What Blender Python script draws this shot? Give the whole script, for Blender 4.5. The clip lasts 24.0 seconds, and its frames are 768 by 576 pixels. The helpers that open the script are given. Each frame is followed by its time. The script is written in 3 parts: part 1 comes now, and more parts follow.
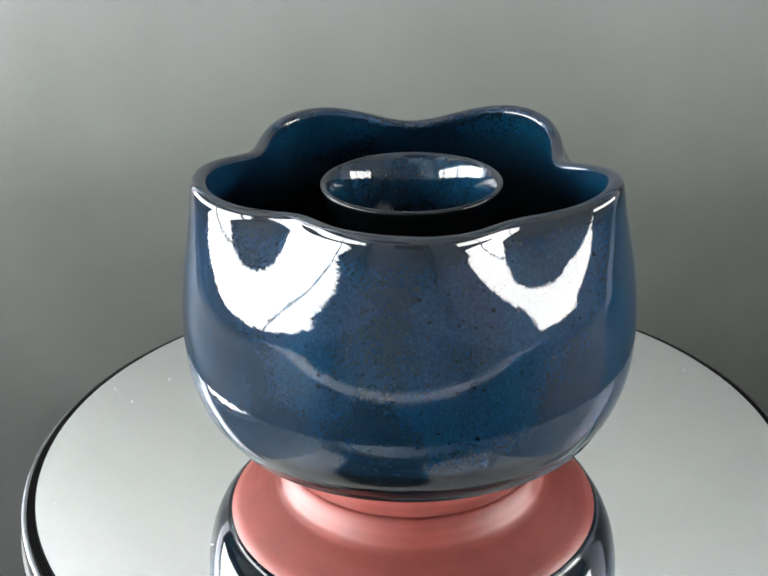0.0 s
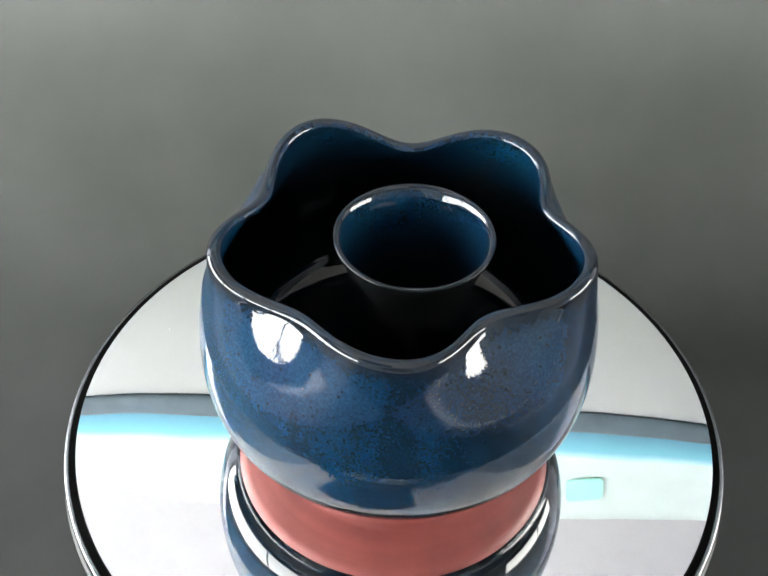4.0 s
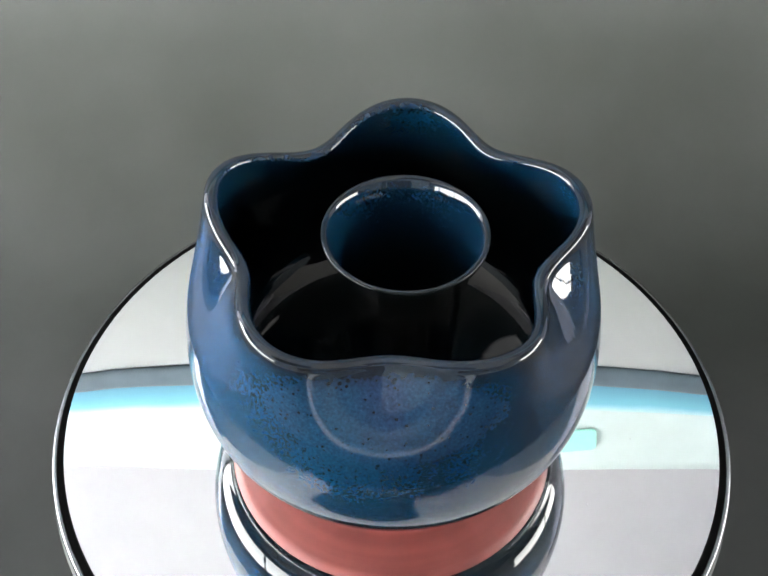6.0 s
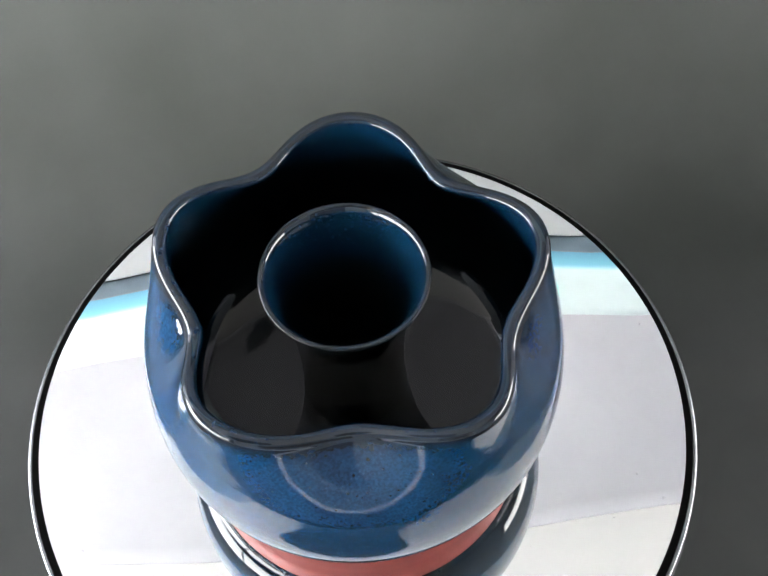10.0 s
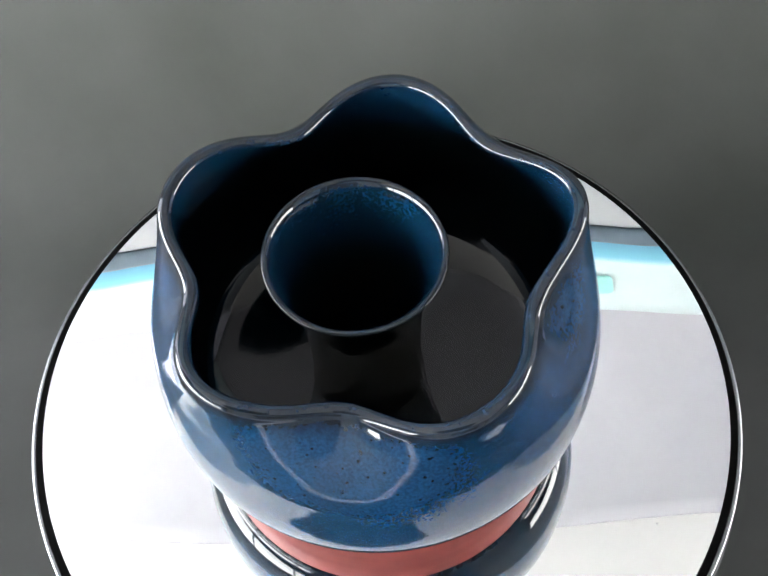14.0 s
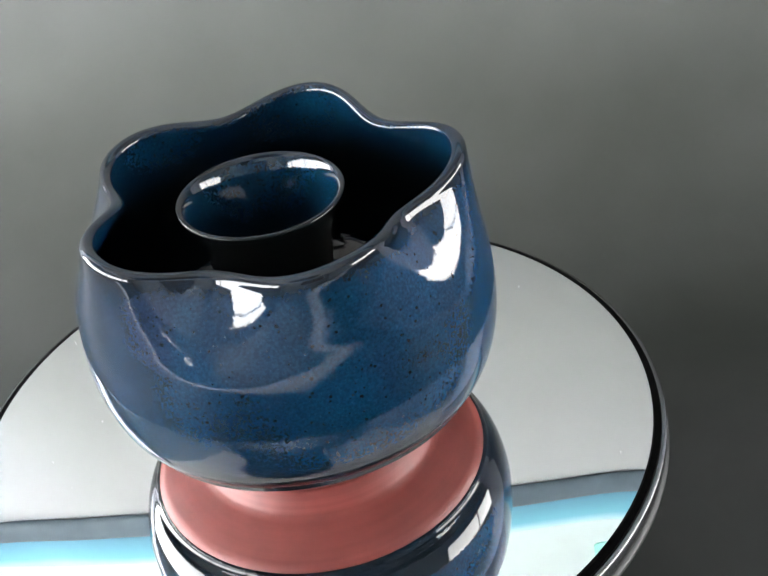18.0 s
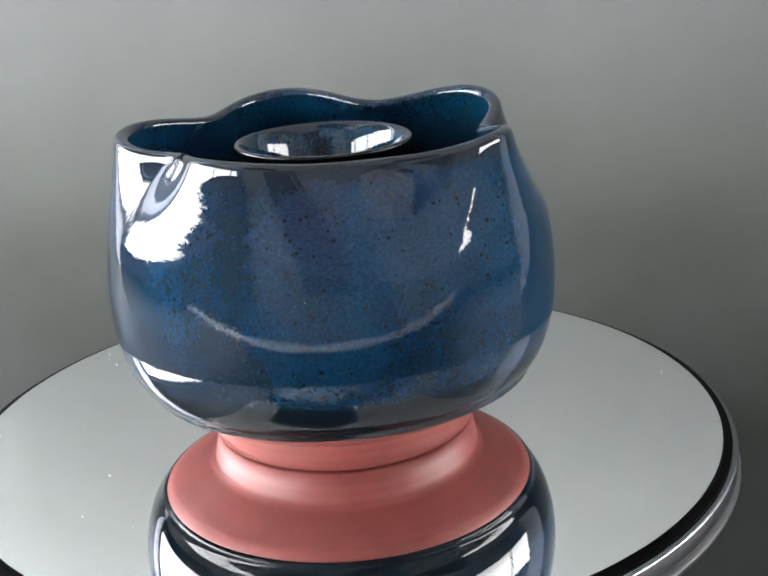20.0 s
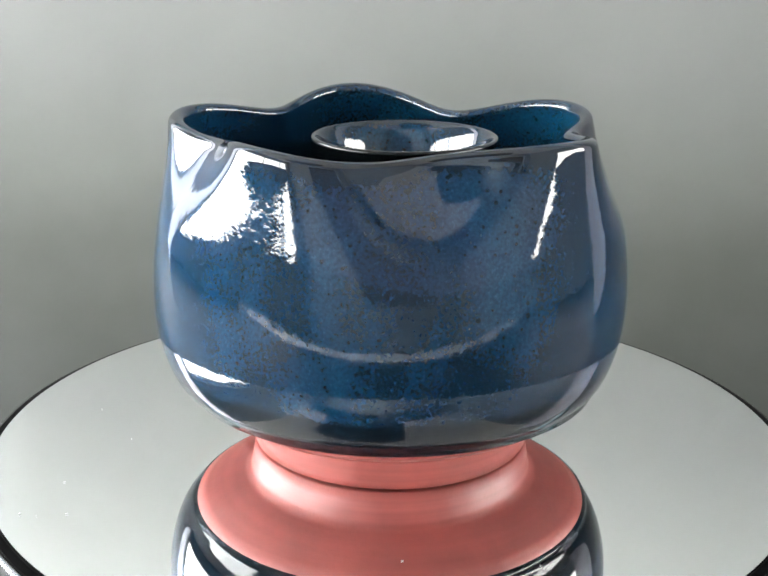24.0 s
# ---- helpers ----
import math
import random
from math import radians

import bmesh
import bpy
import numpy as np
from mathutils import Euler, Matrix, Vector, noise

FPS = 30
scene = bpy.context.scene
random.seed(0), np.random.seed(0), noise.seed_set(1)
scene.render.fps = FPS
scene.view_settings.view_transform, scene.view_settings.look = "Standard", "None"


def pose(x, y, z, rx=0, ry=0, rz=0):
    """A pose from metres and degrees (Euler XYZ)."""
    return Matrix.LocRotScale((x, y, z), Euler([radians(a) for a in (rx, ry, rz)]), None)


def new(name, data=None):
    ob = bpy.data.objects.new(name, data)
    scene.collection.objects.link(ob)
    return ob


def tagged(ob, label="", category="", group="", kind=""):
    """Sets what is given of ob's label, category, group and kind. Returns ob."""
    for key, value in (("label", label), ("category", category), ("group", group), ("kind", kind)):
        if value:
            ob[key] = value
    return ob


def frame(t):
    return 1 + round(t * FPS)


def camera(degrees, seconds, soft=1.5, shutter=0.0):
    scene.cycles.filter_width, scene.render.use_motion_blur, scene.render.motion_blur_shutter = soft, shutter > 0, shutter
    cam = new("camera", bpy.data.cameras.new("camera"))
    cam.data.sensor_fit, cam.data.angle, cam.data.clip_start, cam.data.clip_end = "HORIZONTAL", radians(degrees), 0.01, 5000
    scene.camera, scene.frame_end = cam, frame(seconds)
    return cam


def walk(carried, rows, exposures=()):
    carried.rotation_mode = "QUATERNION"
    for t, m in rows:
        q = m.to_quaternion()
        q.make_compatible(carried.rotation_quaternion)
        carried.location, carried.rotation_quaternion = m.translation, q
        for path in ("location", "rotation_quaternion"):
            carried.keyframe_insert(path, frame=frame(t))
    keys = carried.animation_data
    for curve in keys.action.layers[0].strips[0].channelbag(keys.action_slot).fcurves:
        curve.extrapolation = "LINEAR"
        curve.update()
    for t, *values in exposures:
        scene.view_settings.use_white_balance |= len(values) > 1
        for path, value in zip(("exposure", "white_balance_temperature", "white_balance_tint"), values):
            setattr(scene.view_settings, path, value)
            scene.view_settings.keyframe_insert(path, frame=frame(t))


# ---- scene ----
ROWS = [
    (0.0, 0.0265, -0.3398, 0.2156, 5.87, -24.69, -1.21),
    (0.5, 0.0234, -0.3379, 0.2153, 5.70, -24.69, -1.19),
    (1.0, 0.0189, -0.3322, 0.2142, 5.10, -25.16, -1.61),
    (1.5, 0.0186, -0.3328, 0.2189, 5.12, -26.13, -0.65),
    (2.0, 0.0246, -0.3246, 0.2442, 5.68, -29.10, -0.40),
    (2.5, 0.0174, -0.3062, 0.2921, 5.63, -35.49, 0.18),
    (4.5, -0.0022, -0.2969, 0.3605, -0.17, -44.05, 1.62),
    (5.0, -0.0003, -0.2840, 0.3511, -0.57, -44.57, 0.48),
    (5.5, -0.0066, -0.2762, 0.3529, -1.32, -45.95, -0.10),
    (6.0, -0.0071, -0.2718, 0.3640, -0.72, -47.13, 0.75),
    (6.5, -0.0018, -0.2603, 0.3750, 0.71, -49.25, -0.61),
    (7.0, -0.0048, -0.2454, 0.3893, -2.68, -51.81, -0.28),
    (7.5, -0.0021, -0.2356, 0.4046, -2.54, -53.85, -1.70),
    (8.0, -0.0040, -0.2213, 0.4225, -3.56, -56.84, 0.85),
    (8.5, -0.0000, -0.2142, 0.4170, -2.71, -57.58, -1.15),
    (9.0, -0.0021, -0.2084, 0.4184, -2.68, -58.49, -0.50),
    (9.5, 0.0005, -0.1971, 0.4168, -3.07, -59.21, -1.94),
    (10.0, 0.0019, -0.1954, 0.4124, -2.87, -58.63, -3.06),
    (10.5, 0.0020, -0.1931, 0.4137, -2.88, -59.27, -2.96),
    (12.5, 0.0125, -0.1941, 0.3952, 1.07, -58.69, -6.07),
    (13.0, 0.0125, -0.1914, 0.3950, 1.77, -58.65, -4.88),
    (13.5, 0.0144, -0.1892, 0.3919, 2.76, -58.57, -4.70),
    (14.0, 0.0141, -0.1861, 0.3863, 3.06, -58.95, -5.20),
    (14.5, 0.0118, -0.1844, 0.3844, 2.13, -59.35, -5.41),
    (15.0, 0.0126, -0.1902, 0.3824, 2.81, -58.39, -5.50),
    (15.5, 0.0184, -0.2038, 0.3778, 3.28, -56.43, -4.18),
    (16.0, 0.0308, -0.2470, 0.3681, 4.43, -50.43, -6.84),
    (16.5, 0.0514, -0.2796, 0.3640, 4.97, -45.99, -7.22),
    (17.0, 0.0649, -0.3063, 0.3408, 5.56, -42.24, -9.37),
    (17.5, 0.0659, -0.3141, 0.3112, 5.73, -39.56, -8.02),
    (18.0, 0.0677, -0.3322, 0.2836, 5.89, -34.73, -8.51),
    (18.5, 0.0687, -0.3461, 0.2608, 6.97, -30.21, -6.49),
    (20.5, 0.0362, -0.3647, 0.1565, 4.10, -16.76, -2.73),
    (21.0, 0.0307, -0.3618, 0.1605, 4.61, -16.40, -1.77),
    (21.5, 0.0219, -0.3665, 0.1637, 3.82, -16.50, -0.96),
    (22.0, 0.0280, -0.3624, 0.1628, 4.85, -16.63, -0.70),
    (22.5, 0.0233, -0.3547, 0.1591, 3.97, -17.04, -0.76),
    (23.0, 0.0226, -0.3542, 0.1594, 4.23, -17.28, -0.25),
    (23.5, 0.0235, -0.3508, 0.1608, 4.35, -17.75, 0.13),
    (24.0, 0.0218, -0.3470, 0.1573, 4.01, -17.43, 0.54),
]
# the turntable's angle, in degrees
TURNS = [
    (0.0, 56.5), (0.5, 65.2), (1.0, 73.8), (1.5, 82.1), (2.0, 90.2), (2.5, 98.5), (4.5, 134.2), (5.0, 142.6), (5.5, 151.1), (6.0, 159.3),
    (6.5, 167.5), (7.0, 175.7), (7.5, 184.1), (8.0, 192.8), (8.5, 201.7), (9.0, 210.8), (9.5, 219.8), (10.0, 228.7), (10.5, 237.4), (12.5, 272.3),
    (13.0, 281.1), (13.5, 290.0), (14.0, 299.3), (14.5, 308.8), (15.0, 317.8), (15.5, 326.2), (16.0, 334.1), (16.5, 342.0), (17.0, 350.3),
    (17.5, 359.1), (18.0, 367.9), (18.5, 376.5), (20.5, 408.0), (21.0, 416.3), (21.5, 424.6), (22.0, 432.7), (22.5, 440.7), (23.0, 448.9),
    (23.5, 457.1), (24.0, 465.5),
]
cam = camera(36.5, 24.0, soft=1.7)
walk(cam, [(t, pose(x, y, z, 90 + pitch, 0, yaw) @ pose(0, 0, 0, 0, 0, roll)) for t, x, y, z, yaw, pitch, roll in ROWS],
     exposures=[(0.0, 0.10, 6500, 10), (1.0, -0.05, 6425, 12), (2.0, 0.33, 6350, 14), (5.0, 0.15, 6600, 8), (6.0, 0.15, 6500, 10), (7.0, 0.10, 6500, 10), (9.0, 0.02, 6500, 10), (10.0, 0.15, 6425, 12), (13.0, 0.22, 6400, 12), (14.0, 0.22, 6400, 12), (16.0, 0.32, 6350, 13), (17.0, 0.32, 6350, 13), (18.0, 0.02, 6450, 11), (21.0, 0.00, 6350, 13), (22.0, -0.15, 6450, 11), (23.0, 0.32, 6350, 14), (24.0, 0.44, 6550, 10)])

# ---- light ----
SKY_LEFT, SKY_RIGHT, FILL_TOP, FILL_FRONT = 24.0, 20.0, 36.0, 0.35
world = bpy.data.worlds.new("world")
scene.world = world
world.use_nodes = True
wn = world.node_tree.nodes
sky = wn.new("ShaderNodeTexSky")
sky.sky_type, sky.sun_disc, sky.sun_elevation, sky.sun_rotation = "NISHITA", False, radians(40), radians(250)
world.node_tree.links.new(sky.outputs[0], wn["Background"].inputs[0])
wn["Background"].inputs[1].default_value = 0.1

# ---- materials ----
def material(name, rough=0.5, metal=0.0, colour=(0.5, 0.5, 0.5), ior=1.5):
    m = bpy.data.materials.new(name)
    m.use_nodes = True
    b = m.node_tree.nodes["Principled BSDF"]
    b.inputs["Base Color"].default_value = (*colour, 1)
    b.inputs["Roughness"].default_value, b.inputs["Metallic"].default_value, b.inputs["IOR"].default_value = rough, metal, ior
    return m, m.node_tree.nodes, m.node_tree.links, b


def noise_of(nodes, links, scale, detail=4.0, rough=0.5, coord="Object", stretch=None):
    t = nodes.new("ShaderNodeTexCoord")
    n = nodes.new("ShaderNodeTexNoise")
    n.inputs["Scale"].default_value, n.inputs["Detail"].default_value, n.inputs["Roughness"].default_value = scale, detail, rough
    if stretch:
        p = nodes.new("ShaderNodeMapping")
        p.inputs["Scale"].default_value = stretch
        links.new(t.outputs[coord], p.inputs[0])
        links.new(p.outputs[0], n.inputs["Vector"])
    else:
        links.new(t.outputs[coord], n.inputs["Vector"])
    return n.outputs["Fac"]


def ramp(nodes, links, fac, stops):
    r = nodes.new("ShaderNodeValToRGB")
    e = r.color_ramp.elements
    while len(e) < len(stops):
        e.new(0.5)
    for k, (p, c) in zip(e, stops):
        k.position, k.color = p, (*c, 1) if len(c) == 3 else c
    links.new(fac, r.inputs[0])
    return r.outputs[0]


def mixed(nodes, links, fac, a, b, mode="MIX"):
    x = nodes.new("ShaderNodeMix")
    x.data_type, x.blend_type = "RGBA", mode
    for s, v in ((x.inputs["Factor"], fac), (x.inputs["A"], a), (x.inputs["B"], b)):
        if isinstance(v, (int, float)):
            s.default_value = v
        elif isinstance(v, tuple):
            s.default_value = (*v, 1)
        else:
            links.new(v, s)
    return x.outputs["Result"]


def bumped(nodes, links, b, height, strength, distance):
    n = nodes.new("ShaderNodeBump")
    n.inputs["Strength"].default_value, n.inputs["Distance"].default_value = strength, distance
    links.new(height, n.inputs["Height"])
    links.new(n.outputs[0], b.inputs["Normal"])
    return n


def grained(name, colour, rough, vary=0.12, scale=40.0, bump=0.0, metal=0.0):
    m, n, l, b = material(name, rough, metal, colour)
    f = noise_of(n, l, scale)
    lo, hi = tuple(c * (1 - vary) for c in colour), tuple(min(1, c * (1 + vary)) for c in colour)
    l.new(ramp(n, l, f, [(0.3, lo), (0.7, hi)]), b.inputs["Base Color"])
    if bump:
        bumped(n, l, b, noise_of(n, l, scale * 12), bump, 0.0004)
    return m


def glaze_material(name="blue_glaze"):
    m, n, l, b = material(name, 0.03, 0.0, (0.02, 0.06, 0.17), 1.52)
    flow = noise_of(n, l, 22, 5, 0.6, stretch=(1, 1, 0.55))
    base = ramp(n, l, flow, [(0.28, (0.0008, 0.0052, 0.0105)), (0.46, (0.0015, 0.0115, 0.0260)), (0.68, (0.0022, 0.0300, 0.0680))])
    violet = ramp(n, l, noise_of(n, l, 30, 4, stretch=(1, 1, 0.4)), [(0.56, (0, 0, 0)), (0.76, (0.65, 0.65, 0.65))])
    base = mixed(n, l, violet, base, (0.0075, 0.0095, 0.0300))
    teal = ramp(n, l, noise_of(n, l, 17, 4, stretch=(1, 1, 0.6)), [(0.48, (0, 0, 0)), (0.66, (0.6, 0.6, 0.6))])
    base = mixed(n, l, teal, base, (0.0006, 0.0165, 0.0280))
    # the glaze lies thicker and bluer on one side
    thick = n.new("ShaderNodeAttribute")
    thick.attribute_name = "azure"
    broken = n.new("ShaderNodeMath")
    broken.operation = "MULTIPLY"
    l.new(thick.outputs["Fac"], broken.inputs[0])
    l.new(ramp(n, l, noise_of(n, l, 26, 5, 0.6), [(0.30, (0.25, 0.25, 0.25)), (0.62, (1, 1, 1))]), broken.inputs[1])
    base = mixed(n, l, broken.outputs[0], base, (0.0017, 0.044, 0.118))
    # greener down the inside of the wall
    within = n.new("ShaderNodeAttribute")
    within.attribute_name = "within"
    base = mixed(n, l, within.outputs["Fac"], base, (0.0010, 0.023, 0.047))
    # pale reflection in and round the dents, painted into the colour
    at = n.new("ShaderNodeAttribute")
    at.attribute_name = "dent_sheen"
    base = mixed(n, l, at.outputs["Fac"], base, (0.0540, 0.0756, 0.1440))
    # iron specks
    dots = n.new("ShaderNodeTexVoronoi")
    dots.inputs["Scale"].default_value = 430
    spots = n.new("ShaderNodeTexCoord")
    l.new(spots.outputs["Object"], dots.inputs["Vector"])
    near = n.new("ShaderNodeMath")
    near.operation = "ADD"
    l.new(dots.outputs["Distance"], near.inputs[0])
    l.new(noise_of(n, l, 240, 3), near.inputs[1])
    fine = ramp(n, l, near.outputs[0], [(0.57, (0.75, 0.75, 0.75)), (0.68, (0, 0, 0))])
    base = mixed(n, l, fine, base, (0.0004, 0.003, 0.010))
    light = ramp(n, l, noise_of(n, l, 1100, 1), [(0.62, (0, 0, 0)), (0.74, (0.25, 0.25, 0.25))])
    base = mixed(n, l, light, base, (0.0216, 0.0540, 0.1152))
    # fine grain of the fired glaze
    grain = ramp(n, l, noise_of(n, l, 1000, 2), [(0.35, (0.78, 0.78, 0.78)), (0.65, (1.26, 1.26, 1.26))])
    base = mixed(n, l, 1.0, base, grain, "MULTIPLY")
    # thin olive-grey glaze over the lip
    lip = n.new("ShaderNodeAttribute")
    lip.attribute_name = "lip"
    worn = ramp(n, l, noise_of(n, l, 420, 4), [(0.36, (0.003, 0.003, 0.003)), (0.64, (0.005, 0.012, 0.024))])
    base = mixed(n, l, lip.outputs["Fac"], base, worn)
    # near-black tint: shade inside bowl and on tube painted in, plus belly's lower band
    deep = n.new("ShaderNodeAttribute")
    deep.attribute_name = "shade_tint"
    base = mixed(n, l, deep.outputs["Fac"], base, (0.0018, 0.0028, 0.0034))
    l.new(base, b.inputs["Base Color"])
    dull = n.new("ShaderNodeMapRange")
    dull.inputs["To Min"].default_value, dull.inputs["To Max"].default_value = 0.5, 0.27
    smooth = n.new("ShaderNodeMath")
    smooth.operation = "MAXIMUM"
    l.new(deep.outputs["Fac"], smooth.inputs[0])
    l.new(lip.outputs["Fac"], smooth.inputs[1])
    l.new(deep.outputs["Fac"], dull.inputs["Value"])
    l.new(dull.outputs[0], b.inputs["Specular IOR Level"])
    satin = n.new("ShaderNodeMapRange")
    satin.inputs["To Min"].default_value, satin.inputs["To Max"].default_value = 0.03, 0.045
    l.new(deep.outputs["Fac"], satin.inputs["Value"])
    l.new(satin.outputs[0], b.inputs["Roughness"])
    h = n.new("ShaderNodeMath")
    h.operation = "ADD"
    wide = n.new("ShaderNodeMath")
    wide.operation = "MULTIPLY"
    wide.inputs[1].default_value = 1.6
    l.new(noise_of(n, l, 45, 3), wide.inputs[0])
    l.new(wide.outputs[0], h.inputs[0])
    pits = n.new("ShaderNodeMath")
    pits.operation = "MULTIPLY"
    pits.inputs[1].default_value = 0.30
    l.new(noise_of(n, l, 560, 3), pits.inputs[0])
    l.new(pits.outputs[0], h.inputs[1])
    bump = bumped(n, l, b, h.outputs[0], 0.3, 0.0003)
    calm = n.new("ShaderNodeMapRange")
    calm.inputs["To Min"].default_value, calm.inputs["To Max"].default_value = 0.3, 0.05
    l.new(smooth.outputs[0], calm.inputs["Value"])
    l.new(calm.outputs[0], bump.inputs["Strength"])
    return m


GLAZE = glaze_material()


def clay_material():
    m, n, l, b = material("red_clay", 0.48)
    c = ramp(n, l, noise_of(n, l, 60, 5), [(0.3, (0.1640, 0.0248, 0.0192)), (0.7, (0.2240, 0.0384, 0.0304))])
    rings = noise_of(n, l, 30, 3, stretch=(0.3, 0.3, 14))
    c = mixed(n, l, 0.12, c, ramp(n, l, rings, [(0.35, (0.25, 0.05, 0.04)), (0.65, (0.6, 0.16, 0.13))]))
    l.new(c, b.inputs["Base Color"])
    bumped(n, l, b, noise_of(n, l, 700, 3), 0.15, 0.0003)
    return m


CLAY = clay_material()
MIRROR = material("silvered_mirror", 0.004, 1.0, (0.90, 0.91, 0.91))[0]
BLACK = grained("black_edge_paint", (0.002, 0.002, 0.002), 0.5)
BLACK.node_tree.nodes["Principled BSDF"].inputs["Specular IOR Level"].default_value = 0.02
STEEL = grained("brushed_rim", (0.18, 0.185, 0.19), 0.26, 0.08, 300, metal=1.0)
DARK = grained("dark_plastic", (0.02, 0.021, 0.022), 0.45)
WHITE = grained("white_tent_cloth", (0.425, 0.412, 0.422), 0.85, 0.03, 15, 0.1)
def thin_cloth(name, colour, through_colour, share):
    """Cloth that passes some of the window light and the added top fill."""
    m = grained(name, colour, 0.85, 0.03, 15, 0.1)
    n, l = m.node_tree.nodes, m.node_tree.links
    t, x = n.new("ShaderNodeBsdfTranslucent"), n.new("ShaderNodeMixShader")
    t.inputs[0].default_value, x.inputs[0].default_value = (*through_colour, 1), share
    l.new(n["Principled BSDF"].outputs[0], x.inputs[1])
    l.new(t.outputs[0], x.inputs[2])
    l.new(x.outputs[0], n["Material Output"].inputs[0])
    return m


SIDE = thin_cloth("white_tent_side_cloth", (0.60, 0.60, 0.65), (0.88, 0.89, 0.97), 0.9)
# dimmer copy for the right side, so less light reaches the backdrop there
SIDE_R = thin_cloth("dimmed_tent_side_cloth", (0.40, 0.40, 0.45), (0.88, 0.89, 0.97), 0.18)
CREAM = thin_cloth("cream_tent_cloth", (0.53, 0.507, 0.465), (0.75, 0.74, 0.78), 0.10)
BLOCKER = grained("black_blocker_cloth", (0.022, 0.023, 0.025), 0.85, 0.1, 60, 0.1)
BOARD = grained("white_board_plastic", (0.76, 0.77, 0.80), 0.4, 0.02, 10)


def band_material():
    # blue cloth with its shading painted in: slate below, overexposed pale cyan above
    m, n, l, b = material("blue_shaded_cloth", 0.7)
    t, x, r = n.new("ShaderNodeTexCoord"), n.new("ShaderNodeSeparateXYZ"), n.new("ShaderNodeMapRange")
    l.new(t.outputs["Object"], x.inputs[0])
    l.new(x.outputs[2], r.inputs["Value"])
    r.inputs["From Min"].default_value, r.inputs["From Max"].default_value = 0.424, 0.474
    wave = n.new("ShaderNodeMath")
    wave.operation = "MULTIPLY_ADD"
    l.new(noise_of(n, l, 9, 3), wave.inputs[0])
    wave.inputs[1].default_value = 0.30
    l.new(r.outputs[0], wave.inputs[2])
    l.new(ramp(n, l, wave.outputs[0], [(0.14, (0.08, 0.14, 0.17)), (0.34, (0.11, 0.29, 0.38)), (0.74, (0.17, 0.44, 0.54)), (1.0, (0.50, 0.74, 0.77))]), b.inputs["Base Color"])
    return m


BLUE = band_material()
TEAL = grained("mint_cloth", (0.36, 0.74, 0.64), 0.8, 0.05, 40)
GREYBAR = grained("grey_clamp_bar", (0.085, 0.115, 0.135), 0.5, 0.15, 30)
PALE = grained("overexposed_mint_cloth", (0.62, 0.70, 0.675), 0.8, 0.04, 18, 0.1)
WALL = grained("room_wall", (0.265, 0.29, 0.30), 0.9, 0.1, 4)
# darker copy of the wall grey, keeps the unseen ceiling dim in reflections
DIM = grained("dimmed_room_paint", (0.105, 0.115, 0.12), 0.8, 0.05, 6, 0.05)
FLOOR = grained("room_floor", (0.30, 0.29, 0.28), 0.6, 0.2, 6)
FRAME = grained("window_frame_paint", (0.12, 0.12, 0.13), 0.5, 0.05, 20)


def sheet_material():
    # grey run along the sheet, light falloff painted in: charcoal foot, pale head
    m, n, l, b = material("shaded_grey_vinyl", 0.5, ior=1.38)
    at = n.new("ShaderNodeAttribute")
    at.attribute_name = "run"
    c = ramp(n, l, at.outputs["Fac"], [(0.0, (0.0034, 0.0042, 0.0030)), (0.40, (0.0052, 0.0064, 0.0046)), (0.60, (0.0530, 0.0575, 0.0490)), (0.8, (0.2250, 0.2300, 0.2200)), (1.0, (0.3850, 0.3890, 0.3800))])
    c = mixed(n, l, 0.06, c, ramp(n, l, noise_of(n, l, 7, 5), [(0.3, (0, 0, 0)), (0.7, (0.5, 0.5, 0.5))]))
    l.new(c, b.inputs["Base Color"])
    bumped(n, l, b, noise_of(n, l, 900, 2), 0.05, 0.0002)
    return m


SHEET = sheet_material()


def glow_material(name, colour, strength):
    m = bpy.data.materials.new(name)
    m.use_nodes = True
    n, l = m.node_tree.nodes, m.node_tree.links
    n.clear()
    e, o = n.new("ShaderNodeEmission"), n.new("ShaderNodeOutputMaterial")
    f = noise_of(n, l, 1.5, 3)
    l.new(ramp(n, l, f, [(0.3, tuple(c * 0.9 for c in colour)), (0.7, colour)]), e.inputs[0])
    e.inputs[1].default_value = strength
    l.new(e.outputs[0], o.inputs[0])
    return m


GLOW_L = glow_material("daylight_sky_left", (0.98, 1.0, 1.0), SKY_LEFT)
GLOW_F = glow_material("fill_glow_front", (0.93, 0.94, 1.0), FILL_FRONT)
GLOW_T = glow_material("fill_glow_top", (0.96, 0.99, 1.0), FILL_TOP)
GLOW_R = glow_material("daylight_sky_right", (1.0, 0.99, 0.96), SKY_RIGHT)


# ---- mesh helpers ----
def part(name, bm, mat, parent=None, label="", smooth=True):
    me = bpy.data.meshes.new(name)
    bm.normal_update()
    if smooth:
        for f in bm.faces:
            f.smooth = True
    bm.to_mesh(me)
    bm.free()
    me.materials.append(mat)
    ob = new(name, me)
    ob.parent = parent
    if label:
        ob["label"] = label
    return ob


